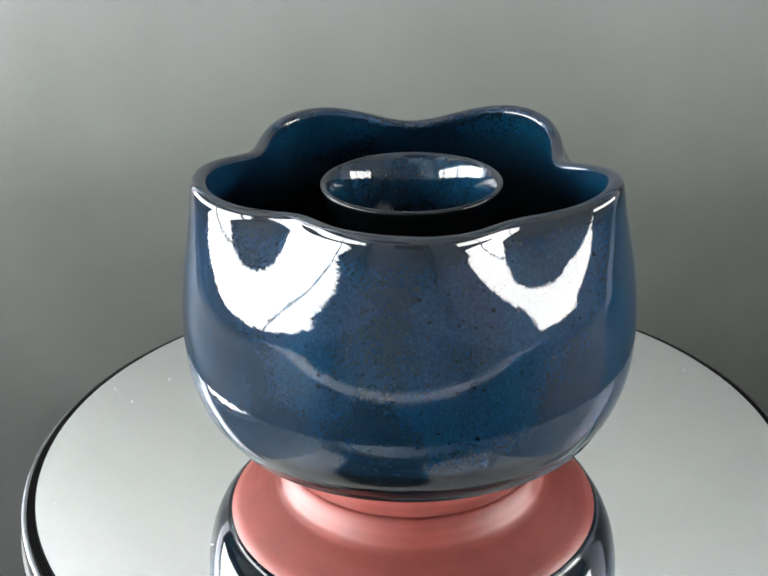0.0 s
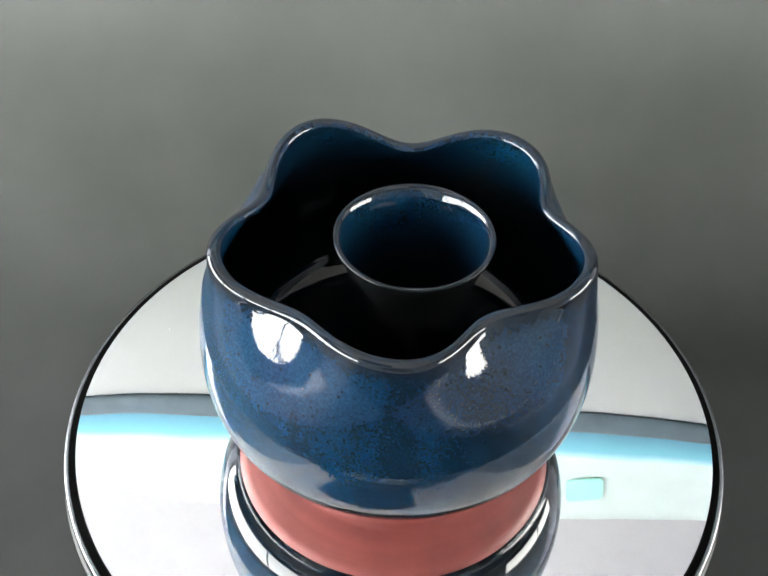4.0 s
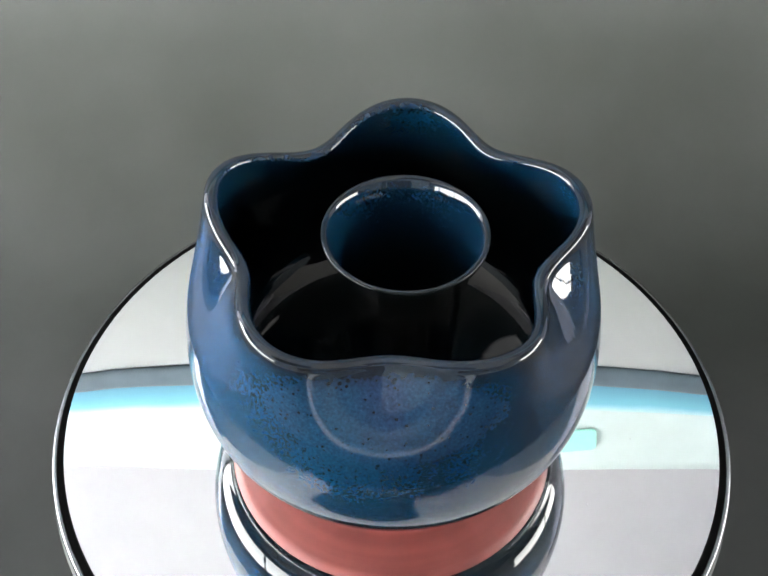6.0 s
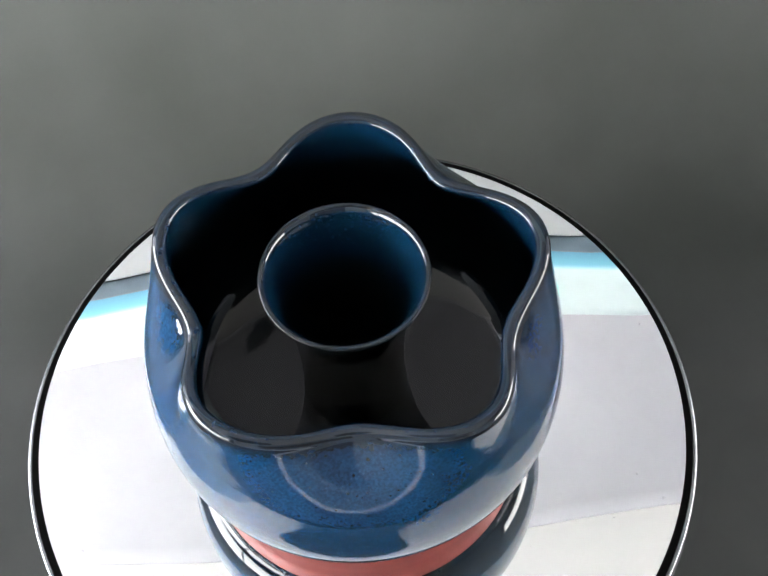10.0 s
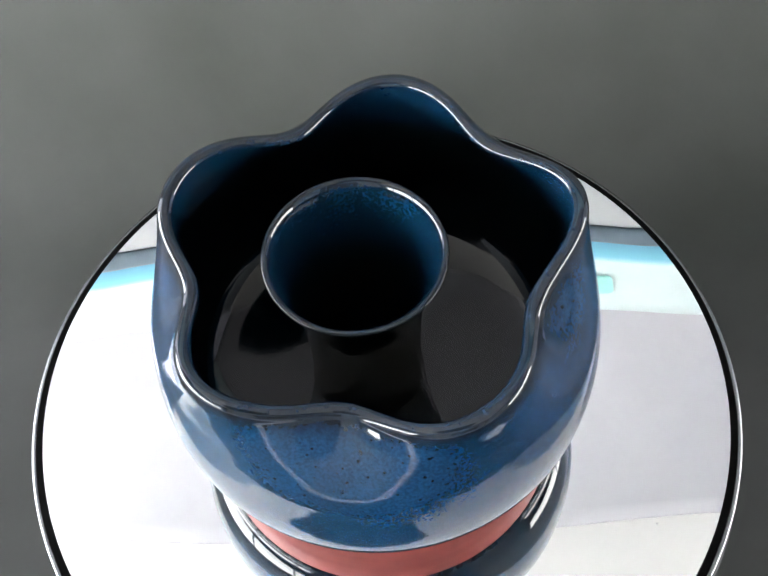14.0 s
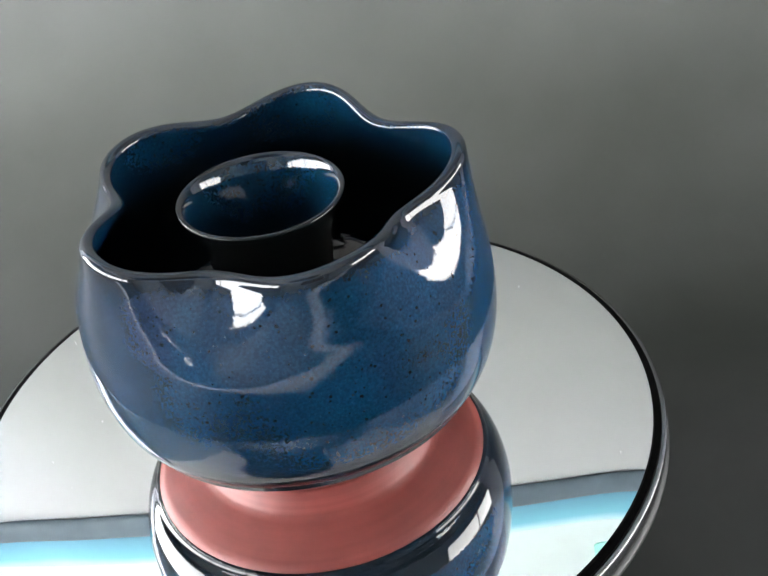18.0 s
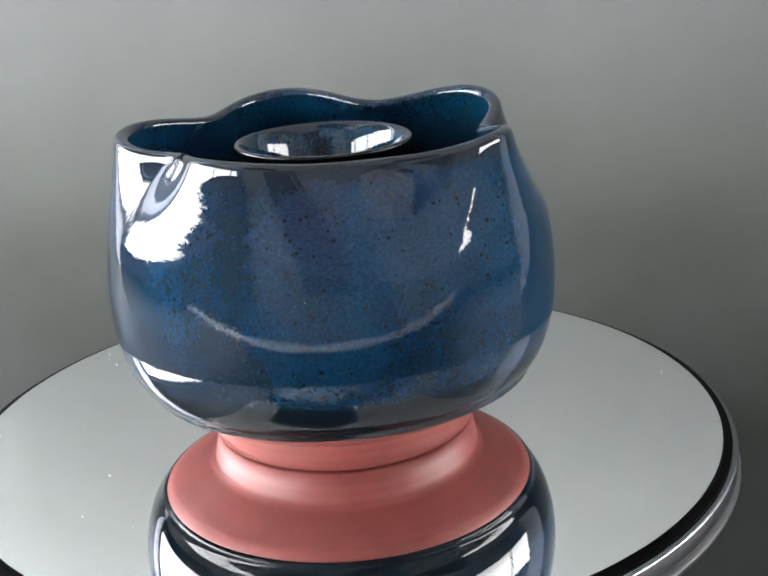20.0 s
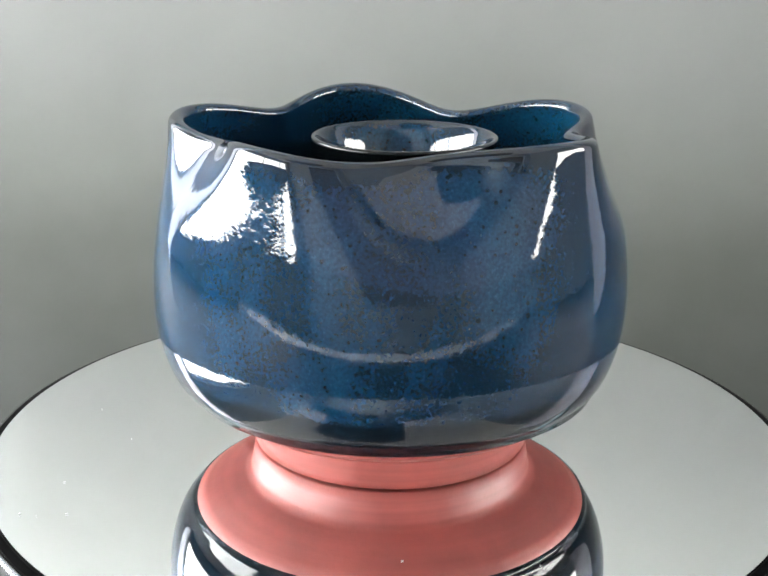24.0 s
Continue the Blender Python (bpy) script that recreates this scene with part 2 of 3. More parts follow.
def lathe(points, segments=128, closed=False):
    """A turned body from (r, z) points along its profile."""
    bm = bmesh.new()
    rings = []
    for r, z in points:
        if r < 1e-6:
            rings.append([bm.verts.new((0, 0, z))])
        else:
            rings.append([bm.verts.new((r * math.cos(2 * math.pi * k / segments), r * math.sin(2 * math.pi * k / segments), z)) for k in range(segments)])
    pairs = list(zip(rings, rings[1:])) + ([(rings[-1], rings[0])] if closed else [])
    for a, b in pairs:
        for k in range(segments):
            j = (k + 1) % segments
            q = [a[k % len(a)], a[j % len(a)], b[j % len(b)], b[k % len(b)]]
            q = [v for i, v in enumerate(q) if v not in q[:i]]
            if len(q) > 2:
                bm.faces.new(q)
    bmesh.ops.recalc_face_normals(bm, faces=bm.faces)
    return bm


def box(x0, y0, z0, x1, y1, z1, bevel=0.0):
    bm = bmesh.new()
    bmesh.ops.create_cube(bm, size=1.0)
    for v in bm.verts:
        v.co = Vector(((x0 + x1) / 2 + v.co.x * (x1 - x0), (y0 + y1) / 2 + v.co.y * (y1 - y0), (z0 + z1) / 2 + v.co.z * (z1 - z0)))
    if bevel:
        bmesh.ops.bevel(bm, geom=list(bm.edges), offset=bevel, segments=2, affect="EDGES", profile=0.5)
    return bm


def structure(name, bm, mat, label, category, smooth=False):
    return tagged(part(name, bm, mat, None, label, smooth), label, category, kind="structure")


def spline(points, t):
    """Smooth value at t along sorted (t, value) points."""
    xs, ys = [p[0] for p in points], [p[1] for p in points]
    if t <= xs[0]:
        return ys[0]
    if t >= xs[-1]:
        return ys[-1]
    i = max(k for k in range(len(xs) - 1) if xs[k] <= t)
    def slope(k):
        if k == 0:
            return (ys[1] - ys[0]) / (xs[1] - xs[0])
        if k == len(xs) - 1:
            return (ys[-1] - ys[-2]) / (xs[-1] - xs[-2])
        return (ys[k + 1] - ys[k - 1]) / (xs[k + 1] - xs[k - 1])
    h = xs[i + 1] - xs[i]
    u = (t - xs[i]) / h
    a, b = slope(i) * h, slope(i + 1) * h
    return ys[i] * (1 + 2 * u) * (1 - u) ** 2 + a * u * (1 - u) ** 2 + ys[i + 1] * u * u * (3 - 2 * u) + b * u * u * (u - 1)


# ---- the bowl ----
S = 0.125          # radius of the mirror plate
RIM_C = (-0.0020, -0.0083, 0.0109, 0.0053, 0.0582, -0.0034, -0.0027, -0.0007, 0.0013, -0.0034)
RIM_S = (0.0046, 0.0027, -0.0011, 0.0044, -0.0034, 0.0020, -0.0011, -0.0007, -0.0031, 0.0006)
TOP_C = (-0.0009, 0.0002, 0.0011, 0.0021, 0.0152, 0.0054)
TOP_S = (0.0011, 0.0049, 0.0008, 0.0049, -0.0036, 0.0019)
BELLY = [(0.165, 0.512), (0.20, 0.541), (0.25, 0.563), (0.32, 0.579), (0.40, 0.584), (0.48, 0.580), (0.57, 0.568), (0.66, 0.553), (0.74, 0.541), (0.82, 0.533)]
WALL_T = 0.042


def rim_r(q):
    return 0.4775 + sum(c * math.cos(k * q) + s * math.sin(k * q) for k, (c, s) in enumerate(zip(RIM_C, RIM_S), 1))


def rim_z(q):
    return 0.8037 + sum(c * math.cos(k * q) + s * math.sin(k * q) for k, (c, s) in enumerate(zip(TOP_C, TOP_S), 1))


NOTCHES = [q for q in (2 * math.pi * k / 720 for k in range(720)) if rim_r(q) < min(rim_r(q - 0.0087), rim_r(q + 0.0087)) and rim_r(q) < 0.45]


def dent(q, z):
    """How far the pressed notches push the wall in at a height, and the painted sheen there."""
    push = rim_r(q) - 0.533
    a = min(abs((q - c + math.pi) % (2 * math.pi) - math.pi) for c in NOTCHES) / radians(36)
    top = rim_z(q)
    low = min(top - 0.03, 0.665 - 0.110 * (1 - a ** 2.4))
    v = (z - low) / (top - low)
    s = (v + math.sqrt(v * v + 0.0022)) / 2
    s = 0.25 * s + 0.75 * s ** 2.1
    # the painted reflection: a paler lens-shaped edge round the dent, lightly filled
    arch = 1 - (a / 0.95) ** 2
    under, over = z - (0.660 - 0.108 * arch), 0.660 + 0.150 * arch - z
    near = min(under, over)
    dent_sheen = 0.07 * math.exp(-(near / 0.0075) ** 2)
    if near > 0:
        dent_sheen += 0.075 * min(1.0, near / 0.012)
    return push * min(s, 1.05), dent_sheen


def belly(q, z):
    """The radius of the thrown body, a little out of round."""
    fade = max(0.0, min(1.0, (0.78 - z) / 0.16))
    return spline(BELLY, z) - fade * (0.004 - 0.005 * math.sin(q))


def flower_bowl():
    root = tagged(new("flower_bowl"), "blue glazed stoneware bowl with petal rim, turning on mirror plate", "bowl")
    seg, up = 400, 64
    bm = bmesh.new()
    lay_c = bm.verts.layers.float.new("dent_sheen")
    lay_l = bm.verts.layers.float.new("lip")
    lay_d = bm.verts.layers.float.new("shade_tint")
    lay_a = bm.verts.layers.float.new("azure")
    lay_w = bm.verts.layers.float.new("within")
    rings = []

    def ring(fn, inside=False):
        vs = []
        for k in range(seg):
            q = 2 * math.pi * k / seg
            r, z, c, l, *d = fn(q)
            v = bm.verts.new((S * r * math.cos(q), S * r * math.sin(q), S * z))
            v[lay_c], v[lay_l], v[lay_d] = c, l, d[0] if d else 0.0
            v[lay_a] = 0.62 * (0.5 + 0.5 * math.cos(q - radians(150 if inside else 0))) ** 1.3
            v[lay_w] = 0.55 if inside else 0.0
            vs.append(v)
        rings.append(vs)

    def outer(u):
        def fn(q):
            z = 0.172 + (rim_z(q) - 0.018 - 0.172) * u
            d, c = dent(q, z)
            edge = 0.268 + 0.012 * noise.noise((2.2 * math.cos(q), 2.2 * math.sin(q), 3.1)) + 0.010 * noise.noise((7 * math.cos(q), 7 * math.sin(q), 1.7))
            return belly(q, z) + d, z, c, max(0.0, (u - 0.93) / 0.07) ** 1.3, 0.85 * max(0.0, min(1.0, (edge - z) / 0.012))
        return fn

    ring(lambda q: (0.500, 0.160, 0, 0, 0.85))
    ring(lambda q: (0.511, 0.163, 0, 0, 0.85))
    for i in range(up + 1):
        ring(outer(i / up))
    for a in range(1, 8):
        def lip(q, a=a):
            ang = math.pi * a / 8
            r1, z1 = outer(1.0)(q)[:2]
            return r1 - WALL_T / 2 + WALL_T / 2 * math.cos(ang), z1 + 0.018 * math.sin(ang), 0, (1.0, 1.0, 1.0, 0.95, 0.9, 0.85, 0.75, 0.6)[a]
        ring(lip)

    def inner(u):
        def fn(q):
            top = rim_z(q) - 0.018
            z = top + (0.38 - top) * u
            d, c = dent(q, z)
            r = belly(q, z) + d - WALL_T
            # painted shade deepens down the inner wall
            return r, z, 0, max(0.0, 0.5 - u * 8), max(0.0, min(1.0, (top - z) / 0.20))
        return fn

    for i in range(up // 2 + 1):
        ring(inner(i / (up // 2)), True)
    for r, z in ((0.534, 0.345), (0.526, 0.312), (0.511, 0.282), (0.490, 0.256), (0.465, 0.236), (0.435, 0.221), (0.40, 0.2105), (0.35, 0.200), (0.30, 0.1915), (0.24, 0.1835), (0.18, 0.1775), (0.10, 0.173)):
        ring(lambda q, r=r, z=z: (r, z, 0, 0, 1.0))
    for a, b in zip(rings, rings[1:]):
        for k in range(seg):
            j = (k + 1) % seg
            bm.faces.new((a[k], a[j], b[j], b[k]))
    bmesh.ops.recalc_face_normals(bm, faces=bm.faces)
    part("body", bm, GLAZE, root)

    base = lathe([(S * r, S * z) for r, z in ((0.0, 0.03), (0.30, 0.03), (0.312, 0.004), (0.320, 0.0), (0.342, 0.0), (0.3485, 0.004), (0.352, 0.03), (0.3585, 0.070), (0.364, 0.084), (0.380, 0.092),
                  (0.430, 0.112), (0.475, 0.139), (0.502, 0.158), (0.500, 0.162), (0.47, 0.162), (0.0, 0.160))], 160)
    part("foot", base, CLAY, root, "unglazed red clay foot and underside")

    tube = [(0.158, 0.160), (0.150, 0.20), (0.147, 0.30), (0.150, 0.42), (0.157, 0.53), (0.171, 0.62), (0.192, 0.69), (0.212, 0.735), (0.2235, 0.757), (0.2262, 0.7655), (0.2235, 0.7715), (0.2165, 0.7735),
            (0.2085, 0.769), (0.2000, 0.753), (0.1940, 0.739), (0.1895, 0.726), (0.1770, 0.675), (0.163, 0.61), (0.147, 0.52), (0.138, 0.42), (0.132, 0.30), (0.128, 0.19), (0.11, 0.175), (0.0, 0.172)]
    fine = []
    for (r0, z0), (r1, z1) in zip(tube, tube[1:]):
        fine.append((r0, z0))
        fine.append(((r0 + r1) / 2, (z0 + z1) / 2))
    fine.append(tube[-1])
    for _ in range(2):
        fine = [fine[0]] + [((a[0] + 2 * b[0] + c[0]) / 4, (a[1] + 2 * b[1] + c[1]) / 4) for a, b, c in zip(fine, fine[1:], fine[2:])] + [fine[-1]]
    tb = lathe([(S * r, S * z) for r, z in fine], 128)
    lay_c = tb.verts.layers.float.new("dent_sheen")
    lay_l = tb.verts.layers.float.new("lip")
    lay_d = tb.verts.layers.float.new("shade_tint")
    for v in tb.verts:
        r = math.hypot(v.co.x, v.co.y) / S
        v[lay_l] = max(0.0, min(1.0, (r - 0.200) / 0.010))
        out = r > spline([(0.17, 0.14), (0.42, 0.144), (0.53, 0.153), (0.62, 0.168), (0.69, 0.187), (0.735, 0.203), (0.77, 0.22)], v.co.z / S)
        # shade painted over the tube's outside and deepening down its mouth
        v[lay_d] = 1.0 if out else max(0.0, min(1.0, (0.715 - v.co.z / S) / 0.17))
    bmesh.ops.translate(tb, verts=tb.verts, vec=(S * -0.0192, S * -0.0229, 0))
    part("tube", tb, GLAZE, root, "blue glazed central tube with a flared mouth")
    return root


bowl = flower_bowl()


# ---- the turntable ----
def mirror_turntable():
    root = tagged(new("turntable"), "round mirror-topped display turntable with a black and silver rim", "turntable")
    root.location = (0, 0, 0)
    # the glass falls away a little towards its edge
    face = [(0.0, 0.0), (S * 0.58, 0.0)] + [(S * (0.58 + 0.035 * i), -S * 0.0042 * (i / 12) ** 2.5) for i in range(1, 13)]
    part("mirror", lathe(face, 256), MIRROR, root, "round silvered mirror")
    part("rim", lathe([(S * 1.0005, -0.0007), (S * 1.003, -0.0008), (S * 1.0035, -0.0014), (S * 1.0225, -0.0015), (S * 1.0225, -0.003), (S * 1.0015, -0.003)], 256, True), BLACK, root, "black rim ring", False)
    part("edge_band", lathe([(S * 1.0225, -0.0023), (S * 1.0245, -0.0021), (S * 1.036, -0.0024), (S * 1.0395, -0.0032), (S * 1.0395, -0.0080), (S * 1.036, -0.0095), (S * 1.02, -0.0095)], 256, True), STEEL, root, "silver metal edge band")
    part("platter", lathe([(0, -0.0025), (S * 1.0, -0.0033), (S * 1.035, -0.0097), (S * 1.046, -0.0097), (S * 1.046, -0.0115), (S * 1.03, -0.013), (S * 0.6, -0.018), (0, -0.018)], 192), DARK, root, "dark plastic platter")
    dust = bmesh.new()
    rnd = random.Random(4)
    for _ in range(12):
        a, d = rnd.uniform(0, 2 * math.pi), S * math.sqrt(rnd.uniform(0.38, 0.95))
        size = rnd.uniform(0.00012, 0.0003)
        m = Matrix.Translation((d * math.cos(a), d * math.sin(a), size * 0.4)) @ Matrix.Rotation(rnd.uniform(0, 6), 4, "Z") @ Matrix.Diagonal((size * rnd.uniform(1, 2.4), size, size * 0.5, 1))
        bmesh.ops.create_icosphere(dust, subdivisions=1, radius=1.0, matrix=m)
    tagged(part("dust", dust, WHITE, root, "pale dust specks on the mirror"), kind="stuff")
    return root


table_top = -0.075
turn = mirror_turntable()
part("base", lathe([(0, -0.019), (0.062, -0.019), (0.066, -0.022), (0.070, -0.05), (0.086, -0.068), (0.088, table_top + 0.0005), (0, table_top + 0.0005)], 128), DARK, turn, "dark round motor base")


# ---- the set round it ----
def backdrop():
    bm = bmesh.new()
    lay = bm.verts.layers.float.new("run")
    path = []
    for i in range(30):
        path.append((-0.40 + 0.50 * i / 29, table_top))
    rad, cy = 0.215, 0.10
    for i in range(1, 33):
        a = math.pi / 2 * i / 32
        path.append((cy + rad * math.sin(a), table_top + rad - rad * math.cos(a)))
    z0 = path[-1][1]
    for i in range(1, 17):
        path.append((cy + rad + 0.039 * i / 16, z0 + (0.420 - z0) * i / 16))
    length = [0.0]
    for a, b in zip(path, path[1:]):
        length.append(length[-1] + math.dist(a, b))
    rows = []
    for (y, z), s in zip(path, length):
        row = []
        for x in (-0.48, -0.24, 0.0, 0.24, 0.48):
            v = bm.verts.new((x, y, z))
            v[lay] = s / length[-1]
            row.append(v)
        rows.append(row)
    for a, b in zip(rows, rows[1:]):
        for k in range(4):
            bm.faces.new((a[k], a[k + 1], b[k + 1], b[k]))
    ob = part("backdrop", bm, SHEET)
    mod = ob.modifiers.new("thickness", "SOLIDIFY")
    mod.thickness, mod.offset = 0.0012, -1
    return tagged(ob, "grey vinyl backdrop sheet with painted dark-to-pale falloff, sweeping up behind the turntable", "backdrop", kind="structure")


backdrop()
def roll(x0, x1, y, z, depth, half, wave, steps=60, sides=20):
    """A soft rounded strip along x, a little uneven along its length."""
    bm = bmesh.new()
    rings = []
    for i in range(steps + 1):
        x = x0 + (x1 - x0) * i / steps
        dz = wave * noise.noise((x * 14, z * 50, 0.3))
        fat = 1 + 0.12 * noise.noise((x * 9, 4.0, z * 30))
        rings.append([bm.verts.new((x, y + depth * fat * math.cos(2 * math.pi * k / sides), z + dz + half * fat * math.sin(2 * math.pi * k / sides))) for k in range(sides)])
    for a, b in zip(rings, rings[1:]):
        for k in range(sides):
            bm.faces.new((a[k], a[(k + 1) % sides], b[(k + 1) % sides], b[k]))
    bm.faces.new(rings[0])
    bm.faces.new(rings[-1])
    bmesh.ops.recalc_face_normals(bm, faces=bm.faces)
    return bm


# bar enlarged to carry the dark shading along the sheet's top edge
bar = tagged(part("clamp_bar", roll(-0.48, 0.48, 0.3490, 0.4130, 0.0060, 0.0135, 0.003), GREYBAR), "dark grey clamp bar holding the top of the backdrop sheet", "clamp bar")
band = tagged(part("blue_band", roll(-0.495, 0.495, 0.3625, 0.4480, 0.0120, 0.0255, 0.002), BLUE), "pale blue rolled cloth band across the white tent wall", "cloth band")


def cloth(corners, out, n=12, slack=0.0012):
    """A single sheet of stretched cloth, slightly slack between its corners."""
    a, b, c, d = (Vector(p) for p in corners)
    bm = bmesh.new()
    rows = []
    for i in range(n + 1):
        row = []
        for j in range(n + 1):
            u, v = i / n, j / n
            p = a.lerp(b, u).lerp(d.lerp(c, u), v)
            p += Vector(out) * slack * (noise.noise(p * 9) * 16 * u * (1 - u) * v * (1 - v))
            row.append(bm.verts.new(p))
        rows.append(row)
    for p, q in zip(rows, rows[1:]):
        for k in range(n):
            bm.faces.new((p[k], p[k + 1], q[k + 1], q[k]))
    return bm



def tent_back():
    path = [(0.366, -0.10), (0.366, 0.1), (0.366, 0.3)] + [(0.366, 0.40 + 0.12 * i / 4) for i in range(5)]
    for i in range(1, 17):
        w = math.pi / 2 * i / 16
        path.append((0.366 - 0.179 * (1 - math.cos(w)), 0.52 + 0.181 * math.sin(w)))
    bm = bmesh.new()
    rows = [[bm.verts.new((x, y + 0.002 * math.sin(9 * x) * (z > 0.5), z)) for x in (-0.5, -0.35, -0.2, 0.0, 0.2, 0.35, 0.5)] for y, z in path]
    for a, b in zip(rows, rows[1:]):
        for k in range(6):
            bm.faces.new((a[k], a[k + 1], b[k + 1], b[k]))
    ob = part("wall_back", bm, WHITE)
    mod = ob.modifiers.new("thickness", "SOLIDIFY")
    mod.thickness, mod.offset = 0.003, 1
    tagged(ob, "white cloth back of the photo tent curving into its roof", "tent wall", kind="structure")


tent_back()


def pale_strip():
    """A strip paler than the tent wall above the band, overexposure put into its colour, in a slight wave."""
    bm = bmesh.new()
    rows = []
    for i in range(9):
        z = 0.462 + 0.100 * i / 8
        w = math.asin(max(0.0, z - 0.52) / 0.181)
        y = 0.3580 - 0.179 * (1 - math.cos(w))
        rows.append([bm.verts.new((-0.48 + 0.96 * k / 40, y, z + (0.003 * noise.noise((k * 0.35, 2.0, 0.5)) if i == 8 else 0.0))) for k in range(41)])
    for a, b in zip(rows, rows[1:]):
        for k in range(40):
            bm.faces.new((a[k], a[k + 1], b[k + 1], b[k]))
    ob = part("pale_strip", bm, PALE)
    mod = ob.modifiers.new("thickness", "SOLIDIFY")
    mod.thickness, mod.offset = 0.001, -1
    tagged(ob, "mint-white strip along the tent wall, paler for its overexposed zone", "cloth strip")


pale_strip()
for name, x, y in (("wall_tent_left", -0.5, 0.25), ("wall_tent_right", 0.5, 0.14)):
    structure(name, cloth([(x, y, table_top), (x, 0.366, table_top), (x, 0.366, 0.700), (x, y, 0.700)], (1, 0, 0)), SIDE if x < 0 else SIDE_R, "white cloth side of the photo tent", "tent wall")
structure("ceiling", cloth([(-0.57, -0.62, 0.7010), (0.57, -0.62, 0.7010), (0.57, 0.200, 0.7010), (-0.57, 0.200, 0.7010)], (0, 0, 1)), CREAM, "cream cloth roof of the photo tent", "tent roof")


def roof_blocker(x0, x1, y0, y1):
    """An unseen black panel added under the roof, round at its inner end, to darken the belly's reflection."""
    mid, half, shoulder = (x0 + x1) / 2, (x1 - x0) / 2, 0.14
    edge = [(x0, y0), (x1, y0)] + [(mid + half * math.cos(math.pi * k / 24), y1 - shoulder + shoulder * math.sin(math.pi * k / 24)) for k in range(25)]
    bm = bmesh.new()
    bm.faces.new([bm.verts.new((x, y, 0.6975 + 0.0012 * noise.noise((x * 8, y * 8, 0.5)))) for x, y in edge])
    bmesh.ops.triangulate(bm, faces=bm.faces)
    ob = part("reflection_blocker", bm, BLOCKER, smooth=False)
    mod = ob.modifiers.new("thickness", "SOLIDIFY")
    mod.thickness, mod.offset = 0.003, 1
    tagged(ob, "unseen black panel added under the tent roof to darken the bowl's reflection", "tent flap")


roof_blocker(-0.35, 0.115, -0.615, -0.205)


def cloth_patch(x, z, turned):
    d = box(-0.0185, -0.0008, -0.0160, 0.0185, 0.0008, 0.0160)
    bmesh.ops.bevel(d, geom=[e for e in d.edges if abs(e.verts[0].co.y - e.verts[1].co.y) > 0.001], offset=0.006, segments=4, affect="EDGES", profile=0.5)
    bmesh.ops.rotate(d, verts=d.verts, matrix=Matrix.Rotation(radians(turned), 3, "Y"))
    bmesh.ops.translate(d, verts=d.verts, vec=(x, 0.3551, z))
    tagged(part("cloth_patch", d, TEAL, smooth=False), "mint green cloth patch on the pale strip of the tent wall", "patch")


cloth_patch(0.181, 0.517, 8)

# unseen strip, added and sized for the pale line it reflects on the belly
tagged(part("front_board", box(-0.92, -0.470, table_top - 0.0019, 0.92, -0.404, table_top + 0.006, 0.0015), BOARD), "white plastic board along the front of the backdrop sheet", "board")
table = tagged(new("table"), "dark wooden work table under the backdrop sheet", "table")
part("tabletop", box(-0.985, -0.52, table_top - 0.032, 0.985, 0.50, table_top - 0.002, 0.003), DARK, table)
for x in (-0.93, 0.93):
    for y in (-0.45, 0.43):
        part("leg", box(x - 0.03, y - 0.03, -0.825, x + 0.03, y + 0.03, table_top - 0.032, 0.003), DARK, table)

# ---- the room ----
X0, X1, Y0, Y1, Z0, Z1 = -1.0, 1.0, -1.5, 1.4, -0.825, 1.6
structure("floor", box(X0 - 0.1, Y0 - 0.1, Z0 - 0.05, X1 + 0.1, Y1 + 0.1, Z0), FLOOR, "pale grey room floor", "floor")
def room_ceiling(x0, x1, y0, y1):
    bm = bmesh.new()
    for a, b, c, d in ((X0 - 0.1, Y0 - 0.1, x0, Y1 + 0.1), (x1, Y0 - 0.1, X1 + 0.1, Y1 + 0.1), (x0, Y0 - 0.1, x1, y0), (x0, y1, x1, Y1 + 0.1)):
        bmesh.ops.create_cube(bm, size=1.0, matrix=Matrix.Translation(((a + c) / 2, (b + d) / 2, Z1 + 0.025)) @ Matrix.Diagonal((c - a, d - b, 0.05, 1)))
    structure("ceiling_room", bm, DIM, "dark grey room ceiling with an opening for the added top fill", "ceiling")
    # unseen glowing panel, added to brighten the tent roof and bowl from above
    structure("backdrop_top_fill", box(x0 - 0.3, y0 - 0.3, Z1 + 0.2, x1 + 0.3, y1 + 0.3, Z1 + 0.22), GLOW_T, "glowing panel added above the ceiling opening as top fill", "sky")


room_ceiling(-0.65, 0.05, -1.22, -0.20)
structure("wall_north", box(X0 - 0.1, Y1, Z0, X1 + 0.1, Y1 + 0.1, Z1), WALL, "grey room wall", "wall")


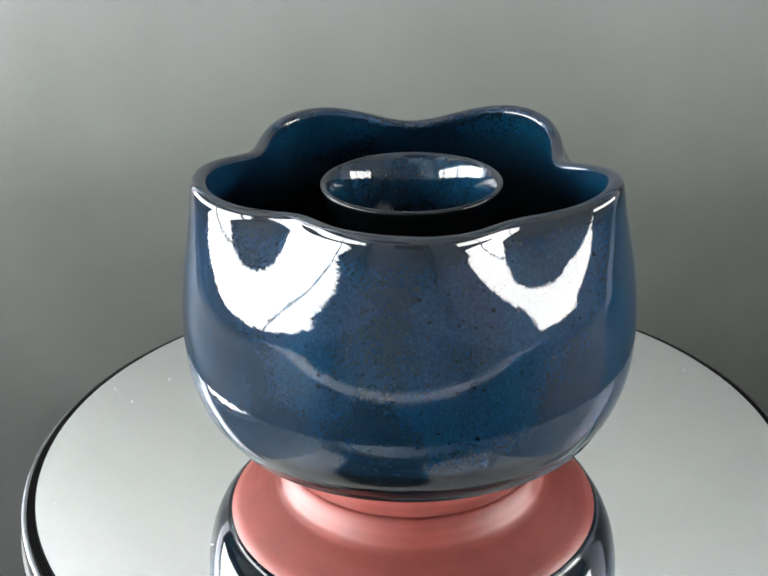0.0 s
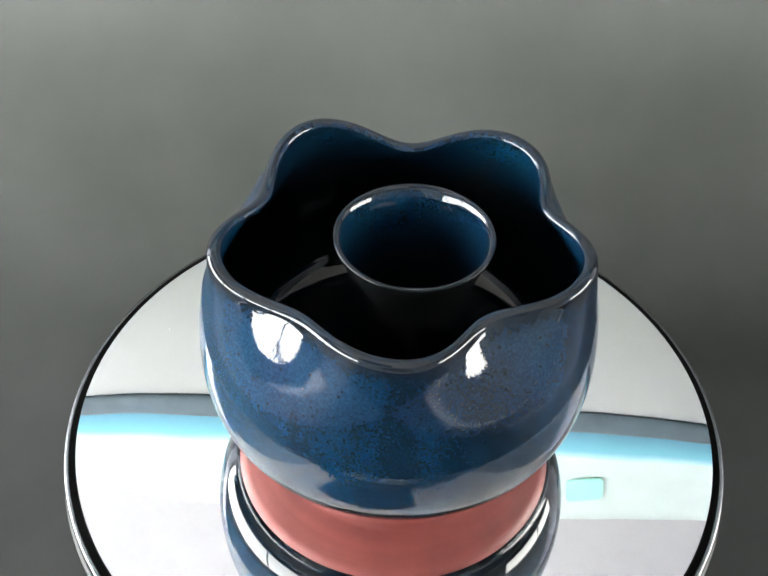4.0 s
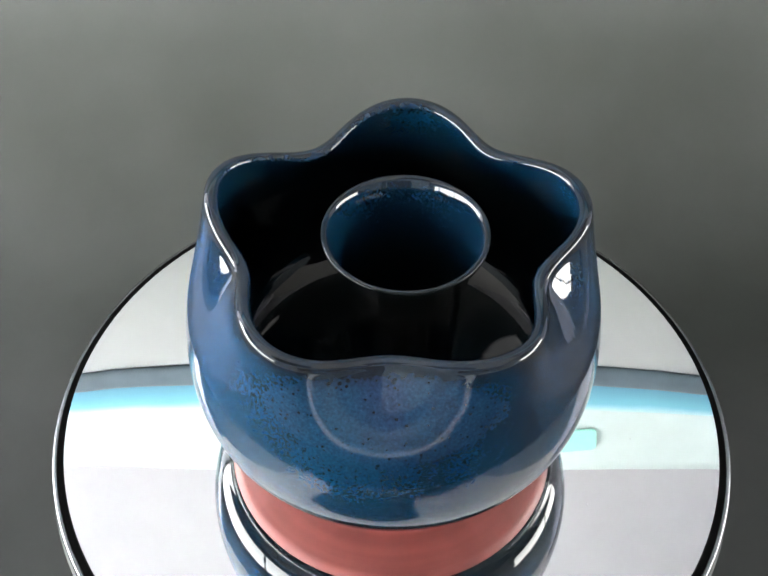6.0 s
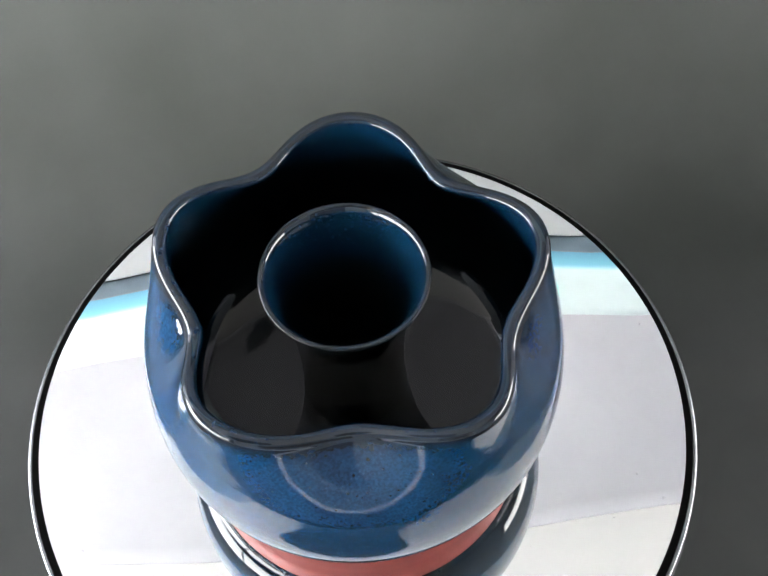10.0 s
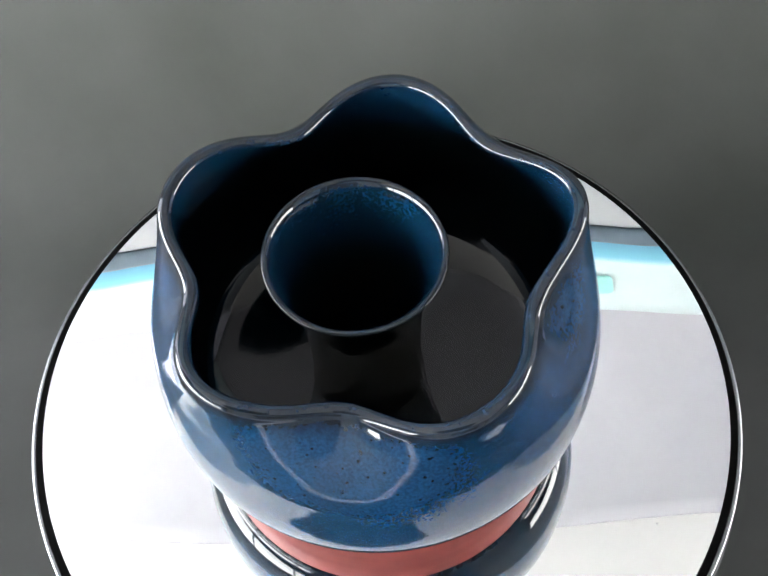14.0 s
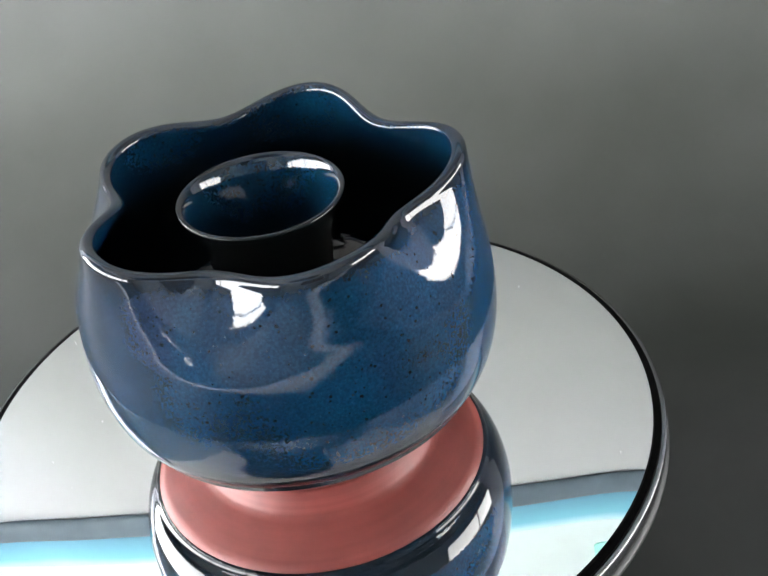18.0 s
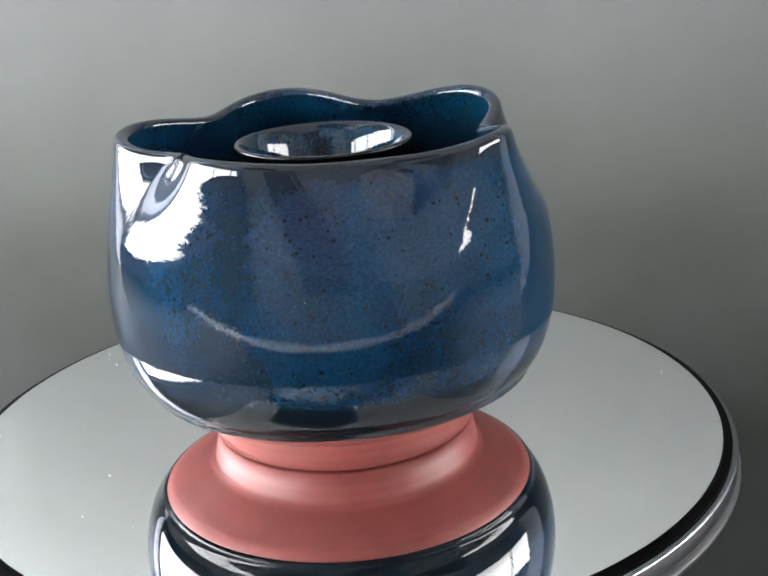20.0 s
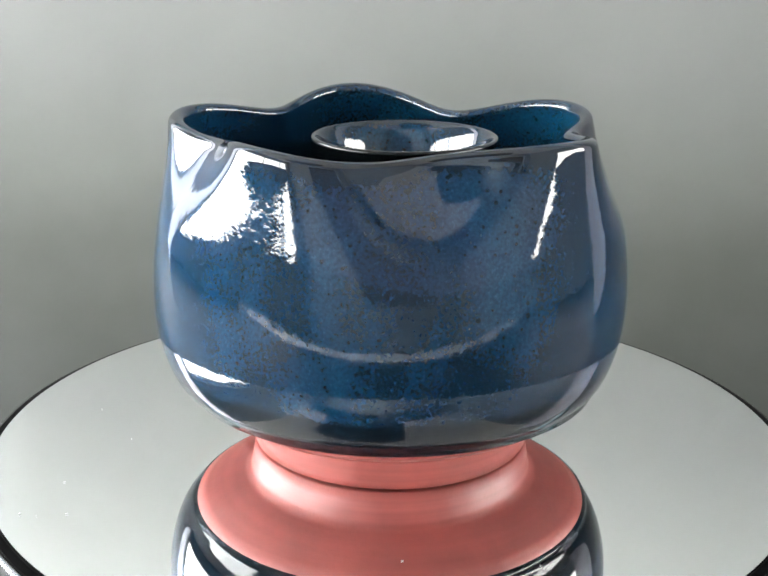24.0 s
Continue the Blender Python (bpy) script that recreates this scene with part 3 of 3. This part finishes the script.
def south_wall(x0, x1, z0, z1):
    bm = bmesh.new()
    for a, b, c, d in ((X0 - 0.1, Z0, x0, Z1), (x1, Z0, X1 + 0.1, Z1), (x0, Z0, x1, z0), (x0, z1, x1, Z1)):
        bmesh.ops.create_cube(bm, size=1.0, matrix=Matrix.Translation(((a + c) / 2, Y0 - 0.05, (b + d) / 2)) @ Matrix.Diagonal((c - a, 0.1, d - b, 1)))
    structure("wall_south", bm, WALL, "grey room wall with an opening for the added front fill", "wall")
    # unseen faint glow, added to lift the grey reflected in the bowl's front
    structure("backdrop_front_fill", box(x0 - 0.05, Y0 - 0.14, z0 - 0.05, x1 + 0.05, Y0 - 0.12, z1 + 0.05), GLOW_F, "faint glowing panel added in the wall opening as front fill", "curtain")


south_wall(-0.20, 0.75, 0.0, 0.95)


def side_wall(name, x0, x1, w0, w1, s0, s1):
    """A wall across x0..x1 with a window opening w0..w1 in y and s0..s1 in z."""
    bm = bmesh.new()
    for y0, z0, y1, z1 in ((Y0, Z0, w0, Z1), (w1, Z0, Y1, Z1), (w0, Z0, w1, s0), (w0, s1, w1, Z1)):
        b = box(x0, y0, z0, x1, y1, z1)
        me = bpy.data.meshes.new("piece")
        b.to_mesh(me)
        b.free()
        bm.from_mesh(me)
        bpy.data.meshes.remove(me)
    structure(name, bm, WALL, "grey room wall with a window opening", "wall")


def window(name, x, w0, w1, s0, s1, mullions, transoms, label):
    root = tagged(new(name), label, "window", kind="structure")
    t = 0.022
    for y0, z0, y1, z1 in ((w0, s0, w1, s0 + t), (w0, s1 - t, w1, s1), (w0, s0 + t, w0 + t, s1 - t), (w1 - t, s0 + t, w1, s1 - t)):
        part("window_frame", box(x - 0.02, y0, z0, x + 0.02, y1, z1, 0.002), FRAME, root)
    for y in mullions:
        part("mullion", box(x - 0.014, y - 0.009, s0 + t, x + 0.014, y + 0.009, s1 - t, 0.002), FRAME, root)
    for z in transoms:
        part("transom", box(x - 0.012, w0 + t, z - 0.007, x + 0.012, w1 - t, z + 0.007, 0.002), FRAME, root)


WIN_L, WIN_R = (-1.35, 0.55, 0.095, 0.63), (-0.46, 0.40, 0.12, 0.48)
side_wall("wall_west", X0 - 0.1, X0, *WIN_L)
side_wall("wall_east", X1, X1 + 0.1, *WIN_R)
window("window_1", X0 - 0.05, *WIN_L, (-1.02, -0.42), (), "wide daylight window with a dark frame and two mullions")
window("window_2", X1 + 0.05, *WIN_R, (0.06,), (), "narrow daylight window with a dark frame")
structure("backdrop_sky_left", box(X0 - 0.24, -2.0, -0.6, X0 - 0.22, 1.0, 1.4), GLOW_L, "bright overcast sky outside the window", "sky")
structure("backdrop_sky_right", box(X1 + 0.22, -1.2, -0.5, X1 + 0.24, 0.9, 1.1), GLOW_R, "bright overcast sky outside the window", "sky")


def motions():
    rows = [(t, pose(0, 0, 0, 0, 0, turned)) for t, turned in TURNS]
    walk(bowl, [(t, pose(0, 0, 0.0003) @ m) for t, m in rows])
    walk(turn, rows)


motions()
